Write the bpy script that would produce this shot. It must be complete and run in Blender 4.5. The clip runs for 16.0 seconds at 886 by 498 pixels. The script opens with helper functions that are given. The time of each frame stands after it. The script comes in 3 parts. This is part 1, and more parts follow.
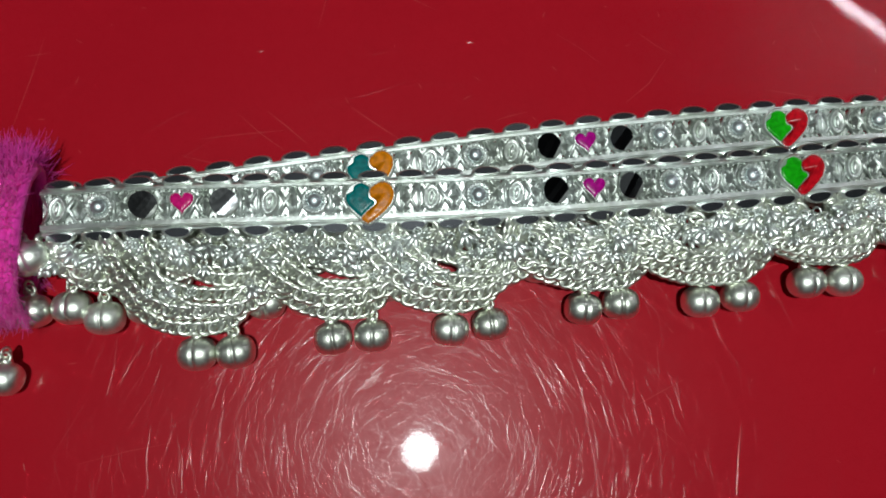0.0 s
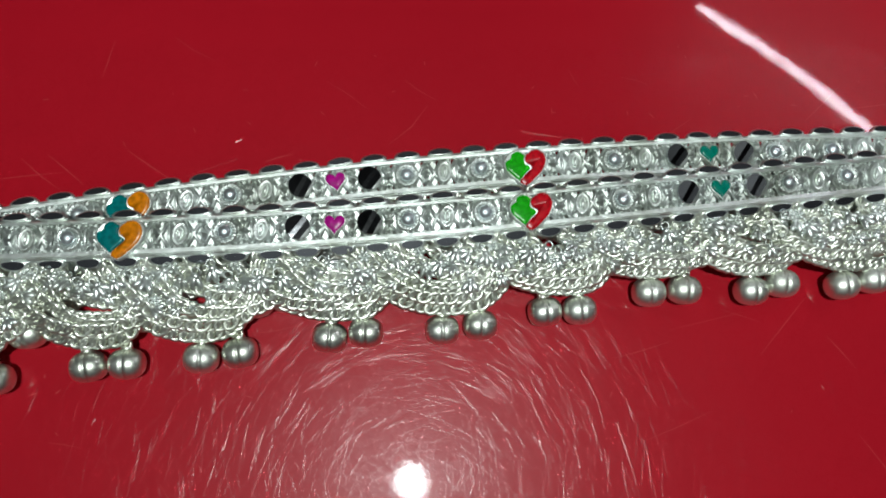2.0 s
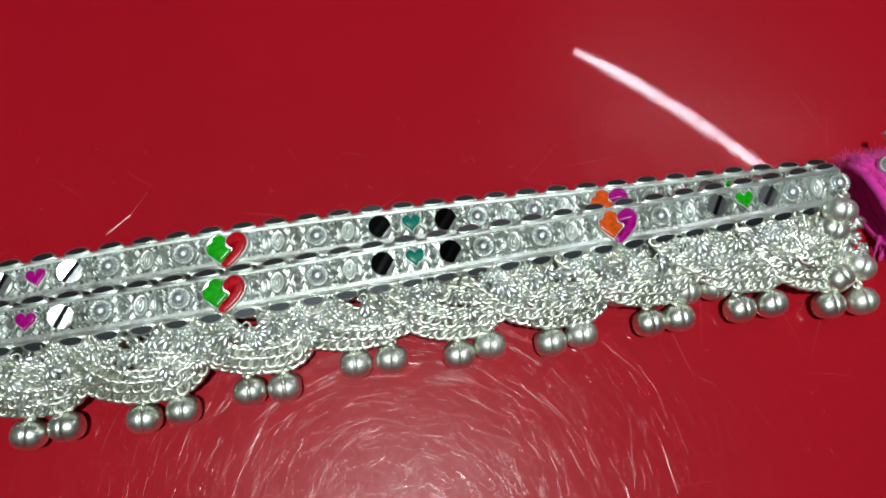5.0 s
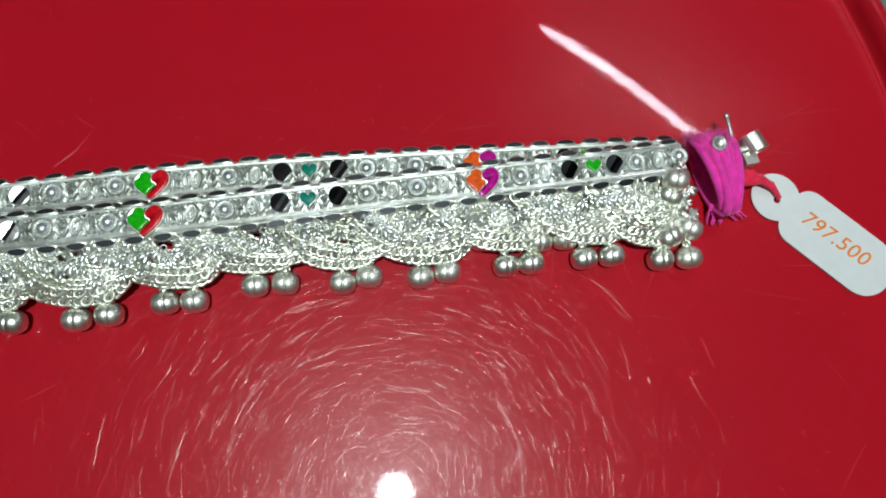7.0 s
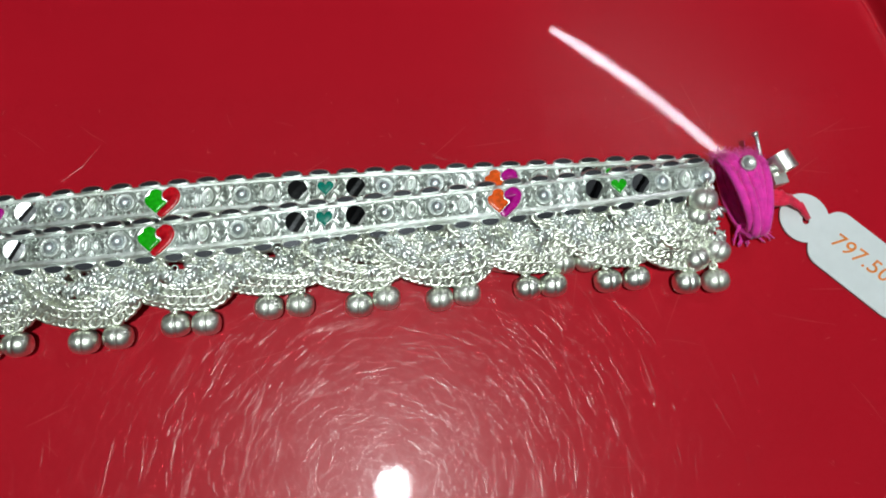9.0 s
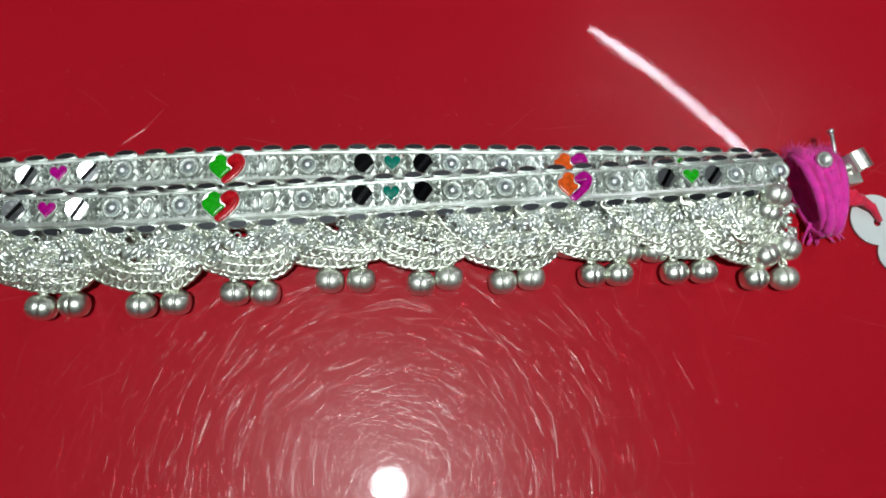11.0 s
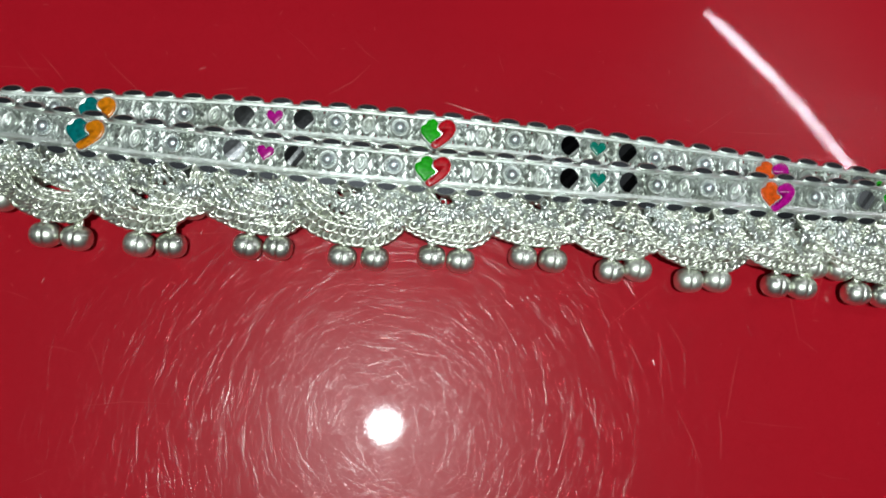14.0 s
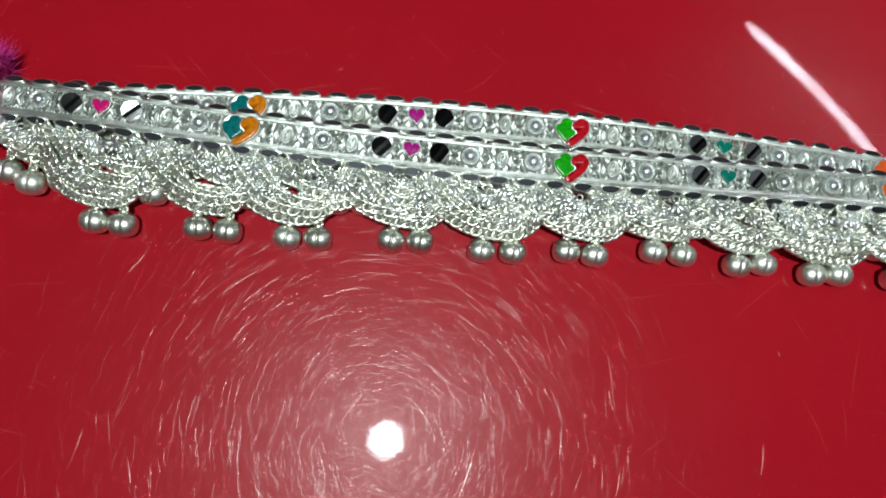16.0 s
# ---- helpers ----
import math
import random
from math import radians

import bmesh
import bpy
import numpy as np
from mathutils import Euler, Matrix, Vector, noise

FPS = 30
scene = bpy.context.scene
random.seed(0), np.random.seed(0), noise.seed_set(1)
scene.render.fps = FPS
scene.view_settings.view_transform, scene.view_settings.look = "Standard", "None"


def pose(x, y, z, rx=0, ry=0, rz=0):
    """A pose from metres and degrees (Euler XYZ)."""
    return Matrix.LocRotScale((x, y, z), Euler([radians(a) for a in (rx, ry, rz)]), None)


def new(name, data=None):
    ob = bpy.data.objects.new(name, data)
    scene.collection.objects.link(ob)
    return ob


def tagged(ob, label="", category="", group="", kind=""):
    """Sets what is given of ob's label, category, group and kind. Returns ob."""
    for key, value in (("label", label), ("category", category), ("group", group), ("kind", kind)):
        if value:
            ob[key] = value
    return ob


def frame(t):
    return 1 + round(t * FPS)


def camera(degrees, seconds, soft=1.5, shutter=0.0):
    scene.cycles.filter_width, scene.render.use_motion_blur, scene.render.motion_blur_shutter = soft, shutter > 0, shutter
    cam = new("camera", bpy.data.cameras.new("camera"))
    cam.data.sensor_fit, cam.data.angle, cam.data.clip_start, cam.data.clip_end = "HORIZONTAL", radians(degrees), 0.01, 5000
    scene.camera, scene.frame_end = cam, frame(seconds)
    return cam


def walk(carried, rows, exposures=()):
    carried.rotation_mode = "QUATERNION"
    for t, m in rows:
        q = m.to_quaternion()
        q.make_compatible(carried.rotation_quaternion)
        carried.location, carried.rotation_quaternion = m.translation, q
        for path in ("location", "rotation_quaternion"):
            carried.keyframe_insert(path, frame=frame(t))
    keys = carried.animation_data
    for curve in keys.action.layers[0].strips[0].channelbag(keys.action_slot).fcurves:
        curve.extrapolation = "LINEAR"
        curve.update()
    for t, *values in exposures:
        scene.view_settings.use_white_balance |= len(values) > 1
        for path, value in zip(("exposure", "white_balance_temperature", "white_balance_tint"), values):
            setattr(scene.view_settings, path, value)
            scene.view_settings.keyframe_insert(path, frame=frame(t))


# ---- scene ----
from mathutils.geometry import tessellate_polygon
cam = camera(65.0, 16.0, soft=1.9)
PATH = [
    (0, pose(-0.06103, -0.02921, 0.10790, 10.503, -3.102, -1.725)),
    (0.5, pose(-0.05427, -0.02875, 0.11167, 10.240, -2.482, -1.691)),
    (1, pose(-0.04530, -0.03054, 0.11704, 11.348, -3.200, -1.839)),
    (1.5, pose(-0.03311, -0.03284, 0.11965, 12.553, -3.309, -1.901)),
    (2, pose(-0.02139, -0.03131, 0.11773, 12.898, -3.041, -2.042)),
    (2.5, pose(-0.01812, -0.03035, 0.11773, 13.141, -3.158, -2.403)),
    (3, pose(-0.01298, -0.03368, 0.12239, 13.766, -2.377, -2.999)),
    (3.5, pose(-0.01090, -0.03383, 0.12076, 14.345, -2.528, -3.205)),
    (4, pose(-0.01124, -0.03796, 0.12321, 14.134, -2.292, -3.690)),
    (4.5, pose(0.01898, -0.02679, 0.12579, 14.309, -2.127, -5.307)),
    (5, pose(0.02859, -0.02958, 0.12369, 16.526, -2.484, -6.167)),
    (5.2, pose(0.03700, -0.03000, 0.12850, 15.300, -2.300, -5.500)),
    (7.3, pose(0.05205, -0.04274, 0.14724, 13.772, -3.353, -2.986)),
    (7.5, pose(0.05329, -0.04184, 0.14806, 13.779, -3.653, -2.909)),
    (8, pose(0.05211, -0.03660, 0.14291, 15.117, -2.836, -3.721)),
    (8.5, pose(0.04852, -0.03865, 0.14298, 14.456, -3.395, -3.990)),
    (9, pose(0.04641, -0.03543, 0.14255, 13.279, -3.251, -2.719)),
    (9.2, pose(0.04600, -0.03611, 0.14126, 13.489, -2.940, -1.951)),
    (11.3, pose(0.02910, -0.04026, 0.13800, 13.273, -3.678, 0.271)),
    (11.5, pose(0.02526, -0.04120, 0.13855, 12.964, -4.279, -0.538)),
    (12, pose(0.02307, -0.03824, 0.13758, 11.358, -4.142, 2.408)),
    (12.5, pose(0.02052, -0.03680, 0.13871, 10.716, -3.862, 6.884)),
    (13, pose(0.00859, -0.04154, 0.13833, 9.926, -4.255, 8.072)),
    (13.5, pose(0.00558, -0.03448, 0.13967, 8.659, -4.249, 8.147)),
    (14, pose(-0.00180, -0.03665, 0.13913, 8.820, -3.921, 8.040)),
    (14.5, pose(-0.01074, -0.04307, 0.13803, 8.529, -3.348, 8.905)),
    (15, pose(-0.01632, -0.04542, 0.13724, 8.458, -3.129, 9.357)),
    (15.5, pose(-0.02603, -0.04766, 0.14037, 9.610, -4.186, 8.067)),
    (16, pose(-0.02962, -0.04544, 0.14106, 9.984, -4.318, 8.108)),
]
walk(cam, PATH, [(0, -0.12), (3, -0.03), (5, 0.04), (8, 0.2), (12, 0.07), (16, 0.12)])

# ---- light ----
# Dim room at night: added lamp for the camera flash, tube for the streak.
world = bpy.data.worlds.new("world")
world.use_nodes = True
scene.world = world
world.node_tree.nodes["Background"].inputs[0].default_value = (0.02, 0.022, 0.028, 1)
world.node_tree.nodes["Background"].inputs[1].default_value = 0.3
# Stands in for the light on the camera; high, so its highlight drifts little.
FLASH_AT = (-0.002, -0.337, 3.0)
# Tube placed by its mirrored streak; its glow also lifts the right side.
TUBE_A, TUBE_B = (0.1353, 0.1676, 0.200), (0.2260, 0.0867, 0.200)
TUBE_GLOW = 46.0
flash_data = bpy.data.lights.new("flash_light", "POINT")
flash_data.energy, flash_data.shadow_soft_size, flash_data.color = 224.0, 0.024, (0.92, 1.0, 0.985)
flash_light = new("flash_light", flash_data)
flash_light.matrix_world = pose(*FLASH_AT)
scene.view_settings.exposure = 0.0

MM = 0.001


# ---- materials ----
def material(name):
    m = bpy.data.materials.new(name)
    m.use_nodes = True
    return m, m.node_tree.nodes, m.node_tree.links, m.node_tree.nodes["Principled BSDF"]


def noise_node(nodes, links, scale, detail=4.0, rough=0.55, vector=None):
    n = nodes.new("ShaderNodeTexNoise")
    n.inputs["Scale"].default_value, n.inputs["Detail"].default_value, n.inputs["Roughness"].default_value = scale, detail, rough
    if vector is not None:
        links.new(vector, n.inputs["Vector"])
    return n


def ramp_node(nodes, links, source, stops):
    r = nodes.new("ShaderNodeValToRGB")
    e = r.color_ramp.elements
    while len(e) < len(stops):
        e.new(0.5)
    for k, (pos, val) in zip(e, stops):
        k.position = pos
        k.color = (*val, 1) if isinstance(val, tuple) else (val, val, val, 1)
    links.new(source, r.inputs["Fac"])
    return r


def math_node(nodes, links, op, a, b=None):
    n = nodes.new("ShaderNodeMath")
    n.operation = op
    for i, v in enumerate((a, b)):
        if v is None:
            continue
        if isinstance(v, (int, float)):
            n.inputs[i].default_value = v
        else:
            links.new(v, n.inputs[i])
    return n.outputs[0]


def silver(name, colour, rough, bump, grain=900.0, tarnish=0.25):
    m, nodes, links, b = material(name)
    geo = nodes.new("ShaderNodeNewGeometry")
    info = nodes.new("ShaderNodeObjectInfo")
    n1 = noise_node(nodes, links, 140, 3, 0.6, geo.outputs["Position"])
    n2 = noise_node(nodes, links, grain, 4, 0.65, geo.outputs["Position"])
    dark = tuple(c * (1 - tarnish) * k for c, k in zip(colour, (0.98, 0.99, 0.93)))
    col = ramp_node(nodes, links, n1.outputs["Fac"], [(0.3, dark), (0.62, colour)])
    links.new(col.outputs["Color"], b.inputs["Base Color"])
    b.inputs["Metallic"].default_value = 1.0
    r = math_node(nodes, links, "MULTIPLY_ADD", n2.outputs["Fac"], rough * 0.8)
    r.node.inputs[2].default_value = rough * 0.55
    r2 = math_node(nodes, links, "MULTIPLY_ADD", info.outputs["Random"], rough * 0.3)
    links.new(r, r2.node.inputs[2])
    links.new(r2, b.inputs["Roughness"])
    if bump:
        bn = nodes.new("ShaderNodeBump")
        bn.inputs["Strength"].default_value, bn.inputs["Distance"].default_value = 1.0, bump
        links.new(n2.outputs["Fac"], bn.inputs["Height"])
        links.new(bn.outputs["Normal"], b.inputs["Normal"])
    return m


SILVER = silver("silver_cast", (0.90, 0.95, 0.92), 0.37, 0.00008)
# Cut and edge silver: the darkness they mirror is partly in the colour.
SILVER_CUT = silver("silver_cut", (0.72, 0.74, 0.78), 0.06, 0.000004, 1500, 0.08)
SILVER_DOME = silver("silver_dome", (0.76, 0.83, 0.86), 0.40, 0.00001, 1500, 0.2)
SILVER_EDGE = silver("silver_edge", (0.70, 0.73, 0.80), 0.14, 0.000004, 1500, 0.1)
SILVER_GROUND = silver("silver_ground", (0.90, 0.95, 0.915), 0.42, 0.0001, 1300, 0.3)
SILVER_CHAIN = silver("silver_chain", (0.93, 0.96, 0.87), 0.34, 0.00003, 900, 0.2)
SILVER_BELL = silver("silver_bell", (0.95, 0.985, 0.905), 0.40, 0.00001, 1600, 0.15)


def enamel(name, colour):
    m, nodes, links, b = material(name)
    geo = nodes.new("ShaderNodeNewGeometry")
    n = noise_node(nodes, links, 1300, 3, 0.6, geo.outputs["Position"])
    deep = tuple(c * 0.62 for c in colour)
    col = ramp_node(nodes, links, n.outputs["Fac"], [(0.32, deep), (0.6, colour)])
    links.new(col.outputs["Color"], b.inputs["Base Color"])
    b.inputs["Roughness"].default_value = 0.22
    b.inputs["Specular IOR Level"].default_value = 0.22
    bn = nodes.new("ShaderNodeBump")
    bn.inputs["Strength"].default_value, bn.inputs["Distance"].default_value = 0.6, 0.00005
    links.new(n.outputs["Fac"], bn.inputs["Height"])
    links.new(bn.outputs["Normal"], b.inputs["Normal"])
    return m


PINK = enamel("enamel_pink", (0.80, 0.012, 0.22))
TEAL = enamel("enamel_teal", (0.0, 0.20, 0.20))
ORANGE = enamel("enamel_amber", (0.85, 0.26, 0.005))
PURPLE = enamel("enamel_purple", (0.55, 0.004, 0.30))
GREEN = enamel("enamel_green", (0.010, 0.52, 0.006))
RED = enamel("enamel_red", (0.66, 0.006, 0.016))
CORAL = enamel("enamel_coral", (0.95, 0.125, 0.012))
SEA = enamel("enamel_sea_green", (0.0, 0.24, 0.17))


def plastic(name, colour):
    """Glossy moulded plastic, slightly uneven."""
    m, nodes, links, b = material(name)
    tex = nodes.new("ShaderNodeTexCoord")
    big = noise_node(nodes, links, 14, 3, 0.5, tex.outputs["Object"])
    tint = ramp_node(nodes, links, big.outputs["Fac"], [(0.3, tuple(c * 0.9 for c in colour)), (0.7, colour)])
    links.new(tint.outputs["Color"], b.inputs["Base Color"])
    fine = noise_node(nodes, links, 2600, 2, 0.6, tex.outputs["Object"])
    wave = noise_node(nodes, links, 90, 6, 0.72, tex.outputs["Object"])
    h2 = math_node(nodes, links, "MULTIPLY_ADD", wave.outputs["Fac"], 0.8)
    links.new(math_node(nodes, links, "MULTIPLY", fine.outputs["Fac"], 0.06), h2.node.inputs[2])
    bn = nodes.new("ShaderNodeBump")
    bn.inputs["Strength"].default_value, bn.inputs["Distance"].default_value = 1.0, 0.000013
    links.new(h2, bn.inputs["Height"])
    links.new(bn.outputs["Normal"], b.inputs["Normal"])
    links.new(bn.outputs["Normal"], b.inputs["Coat Normal"])
    b.inputs["Roughness"].default_value = 0.32
    b.inputs["Specular IOR Level"].default_value = 0.13
    b.inputs["Coat Weight"].default_value = 0.5
    b.inputs["Coat Roughness"].default_value = 0.03
    return m


TRAY_RED = plastic("red_plastic", (0.49, 0.007, 0.019))


def worn_plastic(name, colour):
    m, nodes, links, b = material(name)
    geo = nodes.new("ShaderNodeNewGeometry")
    n = noise_node(nodes, links, 900, 2, 0.5, geo.outputs["Position"])
    col = ramp_node(nodes, links, n.outputs["Fac"], [(0.3, tuple(c * 0.9 for c in colour)), (0.7, colour)])
    links.new(col.outputs["Color"], b.inputs["Base Color"])
    b.inputs["Roughness"].default_value = 0.18
    b.inputs["Specular IOR Level"].default_value = 0.42
    return m


SCRATCHED = worn_plastic("worn_red_plastic", (0.50, 0.010, 0.022))
WHITENED = worn_plastic("whitened_red_plastic", (0.62, 0.07, 0.075))


def cloth(name, colour, rough=0.9, scale=700.0):
    m, nodes, links, b = material(name)
    geo = nodes.new("ShaderNodeNewGeometry")
    n = noise_node(nodes, links, scale, 4, 0.65, geo.outputs["Position"])
    col = ramp_node(nodes, links, n.outputs["Fac"], [(0.3, tuple(c * 0.72 for c in colour)), (0.65, colour)])
    links.new(col.outputs["Color"], b.inputs["Base Color"])
    b.inputs["Roughness"].default_value = rough
    b.inputs["Sheen Weight"].default_value = 0.3
    return m


YARN = cloth("magenta_yarn", (1.0, 0.045, 0.52), 0.9, 420.0)
RED_THREAD = cloth("red_thread", (0.88, 0.015, 0.07))
INK = cloth("orange_ink", (0.95, 0.26, 0.012), 0.6)


def paper(name, colour):
    m, nodes, links, b = material(name)
    geo = nodes.new("ShaderNodeNewGeometry")
    n = noise_node(nodes, links, 260, 5, 0.6, geo.outputs["Position"])
    col = ramp_node(nodes, links, n.outputs["Fac"], [(0.25, tuple(c * 0.93 for c in colour)), (0.7, colour)])
    links.new(col.outputs["Color"], b.inputs["Base Color"])
    b.inputs["Roughness"].default_value = 0.55
    return m


TAG_WHITE = paper("tag_card", (0.74, 0.80, 0.80))
WALL = paper("unseen_room_dark", (0.06, 0.06, 0.065))
CEILING = paper("unseen_ceiling_dim", (0.10, 0.10, 0.105))
METAL_DARK = paper("dark_lacquer", (0.05, 0.05, 0.055))


def granite(name):
    m, nodes, links, b = material(name)
    geo = nodes.new("ShaderNodeNewGeometry")
    n = noise_node(nodes, links, 320, 6, 0.7, geo.outputs["Position"])
    n2 = noise_node(nodes, links, 60, 3, 0.6, geo.outputs["Position"])
    add = math_node(nodes, links, "MULTIPLY_ADD", n2.outputs["Fac"], 0.5)
    links.new(math_node(nodes, links, "MULTIPLY", n.outputs["Fac"], 0.5), add.node.inputs[2])
    col = ramp_node(nodes, links, add, [(0.36, (0.035, 0.04, 0.042)), (0.52, (0.13, 0.135, 0.13)), (0.68, (0.24, 0.24, 0.22))])
    links.new(col.outputs["Color"], b.inputs["Base Color"])
    b.inputs["Roughness"].default_value = 0.4
    return m


GRANITE = granite("grey_granite")


def glow(name, strength):
    m, nodes, links, b = material(name)
    b.inputs["Emission Color"].default_value = (0.92, 0.90, 1.0, 1)
    b.inputs["Emission Strength"].default_value = strength
    return m


TUBE_LIGHT = glow("tube_light", TUBE_GLOW)


# ---- mesh tools ----
class Soup:
    """Vertices and faces gathered into one mesh."""

    def __init__(self):
        self.v, self.f, self.n = [], [], 0

    def add(self, verts, faces, m=None):
        verts = np.asarray(verts, float)
        if m is not None:
            a = np.array(m)
            verts = verts @ a[:3, :3].T + a[:3, 3]
        self.v.append(verts)
        self.f += [tuple(i + self.n for i in f) for f in faces]
        self.n += len(verts)

    def mesh(self, name, mat, smooth=True):
        me = bpy.data.meshes.new(name)
        me.from_pydata(np.concatenate(self.v).tolist(), [], self.f)
        me.materials.append(mat)
        if smooth:
            me.polygons.foreach_set("use_smooth", [True] * len(me.polygons))
        me.update()
        return me


def grid_faces(rows, cols, wrap=True, close=False):
    fs = []
    for i in range(rows if close else rows - 1):
        for j in range(cols if wrap else cols - 1):
            a, b = (i + 1) % rows, (j + 1) % cols
            fs.append((i * cols + j, i * cols + b, a * cols + b, a * cols + j))
    return fs


def tube(points, r, sides=6, taper=None, caps=True):
    p = np.asarray(points, float)
    t = np.gradient(p, axis=0)
    t /= np.linalg.norm(t, axis=1)[:, None] + 1e-12
    ref = np.array([0.0, 0.0, 1.0]) if abs(t[0][2]) < 0.9 else np.array([1.0, 0.0, 0.0])
    u = np.cross(t, ref)
    u /= np.linalg.norm(u, axis=1)[:, None] + 1e-12
    w = np.cross(u, t)
    rad = np.full(len(p), r) if taper is None else r * np.asarray(taper)
    a = np.linspace(0, 2 * np.pi, sides, endpoint=False)
    v = p[:, None, :] + rad[:, None, None] * (np.cos(a)[None, :, None] * u[:, None, :] + np.sin(a)[None, :, None] * w[:, None, :])
    f = grid_faces(len(p), sides)
    if caps:
        f += [tuple(range(sides))[::-1], tuple(range((len(p) - 1) * sides, len(p) * sides))]
    return v.reshape(-1, 3), f


def ring(path, r, sides=6):
    """A closed tube round a flat loop of points."""
    p = np.asarray(path, float)
    t = np.roll(p, -1, 0) - np.roll(p, 1, 0)
    t /= np.linalg.norm(t, axis=1)[:, None]
    u = np.cross(t, [0.0, 0.0, 1.0])
    u /= np.linalg.norm(u, axis=1)[:, None]
    a = np.linspace(0, 2 * np.pi, sides, endpoint=False)
    v = p[:, None, :] + r * (np.cos(a)[None, :, None] * u[:, None, :] + np.sin(a)[None, :, None] * np.array([0, 0, 1.0]))
    return v.reshape(-1, 3), grid_faces(len(p), sides, True, True)


def ball(r, seg=8, rings=5):
    v, f = [(0, 0, r[2])], []
    for i in range(1, rings):
        a = np.pi * i / rings
        v += [(r[0] * np.sin(a) * np.cos(b), r[1] * np.sin(a) * np.sin(b), r[2] * np.cos(a)) for b in np.linspace(0, 2 * np.pi, seg, endpoint=False)]
    v.append((0, 0, -r[2]))
    f += [(0, 1 + j, 1 + (j + 1) % seg) for j in range(seg)]
    f += [(1 + i * seg + j, 1 + (i + 1) * seg + j, 1 + (i + 1) * seg + (j + 1) % seg, 1 + i * seg + (j + 1) % seg) for i in range(rings - 2) for j in range(seg)]
    last = 1 + (rings - 2) * seg
    f += [(last + (j + 1) % seg, last + j, len(v) - 1) for j in range(seg)]
    return v, f


def box(x0, x1, y0, y1, z0, z1):
    v = [(x, y, z) for z in (z0, z1) for y in (y0, y1) for x in (x0, x1)]
    return v, [(0, 2, 3, 1), (4, 5, 7, 6), (0, 1, 5, 4), (2, 6, 7, 3), (0, 4, 6, 2), (1, 3, 7, 5)]


def lathe_stack(loops):
    """Faces over a stack of loops of equal length, closed by caps at both ends."""
    n = len(loops[0])
    v = np.concatenate([np.asarray(l, float) for l in loops])
    f = grid_faces(len(loops), n)
    f += [tuple(range(n))[::-1], tuple(range((len(loops) - 1) * n, len(loops) * n))]
    return v, f


def smooth_loop(points, per=6):
    """A rounded closed loop through a few corner points."""
    p = np.asarray(points, float)
    out = []
    n = len(p)
    for i in range(n):
        a, b, c, d = p[i - 1], p[i], p[(i + 1) % n], p[(i + 2) % n]
        for k in range(per):
            t = k / per
            out.append(0.5 * ((2 * b) + (c - a) * t + (2 * a - 5 * b + 4 * c - d) * t * t + (3 * b - a - 3 * c + d) * t ** 3))
    return np.array(out)


def at(loop, z, grow=1.0, centre=None):
    """A flat loop at a height, scaled about its centre."""
    l = np.asarray(loop, float)
    c = l.mean(0) if centre is None else np.asarray(centre)
    return np.c_[(l - c) * grow + c, np.full(len(l), z)]


def circle(r, n=20, rx=1.0, ry=1.0):
    a = np.linspace(0, 2 * np.pi, n, endpoint=False)
    return np.c_[r * rx * np.cos(a), r * ry * np.sin(a)]


def part(name, mesh, parent, m=None, label=""):
    ob = new(name, mesh)
    ob.parent = parent
    if m is not None:
        ob.matrix_basis = m
    return tagged(ob, label) if label else ob


def thing(name, place, label, category, group="", kind=""):
    ob = new(name)
    ob.empty_display_size = 0.005
    ob.matrix_basis = place
    return tagged(ob, label, category, group, kind)


# ---- the room and the table ----
def plain(name, verts, faces, mat, label, category):
    s = Soup()
    s.add(verts, faces)
    return tagged(new(name, s.mesh(name, mat, False)), label, category, "", "structure")


GROUND = -0.0045
plain("table_top", *box(-0.7, 0.7, -0.5, 0.6, GROUND - 0.03, GROUND), GRANITE, "grey mottled stone table top under the tray", "table top")
plain("floor", *box(-2.2, 2.2, -2.2, 2.2, -0.80, -0.76), WALL, "plain dark room floor", "floor")
# Ceiling and walls are unseen, kept dark to darken what the silver mirrors.
plain("ceiling", *box(-2.2, 2.2, -2.2, 2.2, 3.9, 3.95), CEILING, "plain dim room ceiling", "ceiling")
plain("wall_north", *box(-2.2, 2.2, 2.2, 2.3, -0.76, 3.9), WALL, "plain dim room wall", "wall")
plain("wall_south", *box(-2.2, 2.2, -2.3, -2.2, -0.76, 3.9), WALL, "plain dim room wall", "wall")
plain("wall_east", *box(2.2, 2.3, -2.3, 2.3, -0.76, 3.9), WALL, "plain dim room wall", "wall")
plain("wall_west", *box(-2.3, -2.2, -2.3, 2.3, -0.76, 3.9), WALL, "plain dim room wall", "wall")


def table_base():
    t = thing("table_frame", pose(0, 0, 0), "dark lacquered frame with legs under the table top", "table frame")
    s = Soup()
    s.add(*box(-0.03, 0.03, -0.03, 0.03, -0.76, GROUND - 0.03))
    leg = s.mesh("leg", METAL_DARK, False)
    for x in (-0.62, 0.62):
        for y in (-0.42, 0.52):
            part("leg", leg, t, pose(x, y, 0))


table_base()


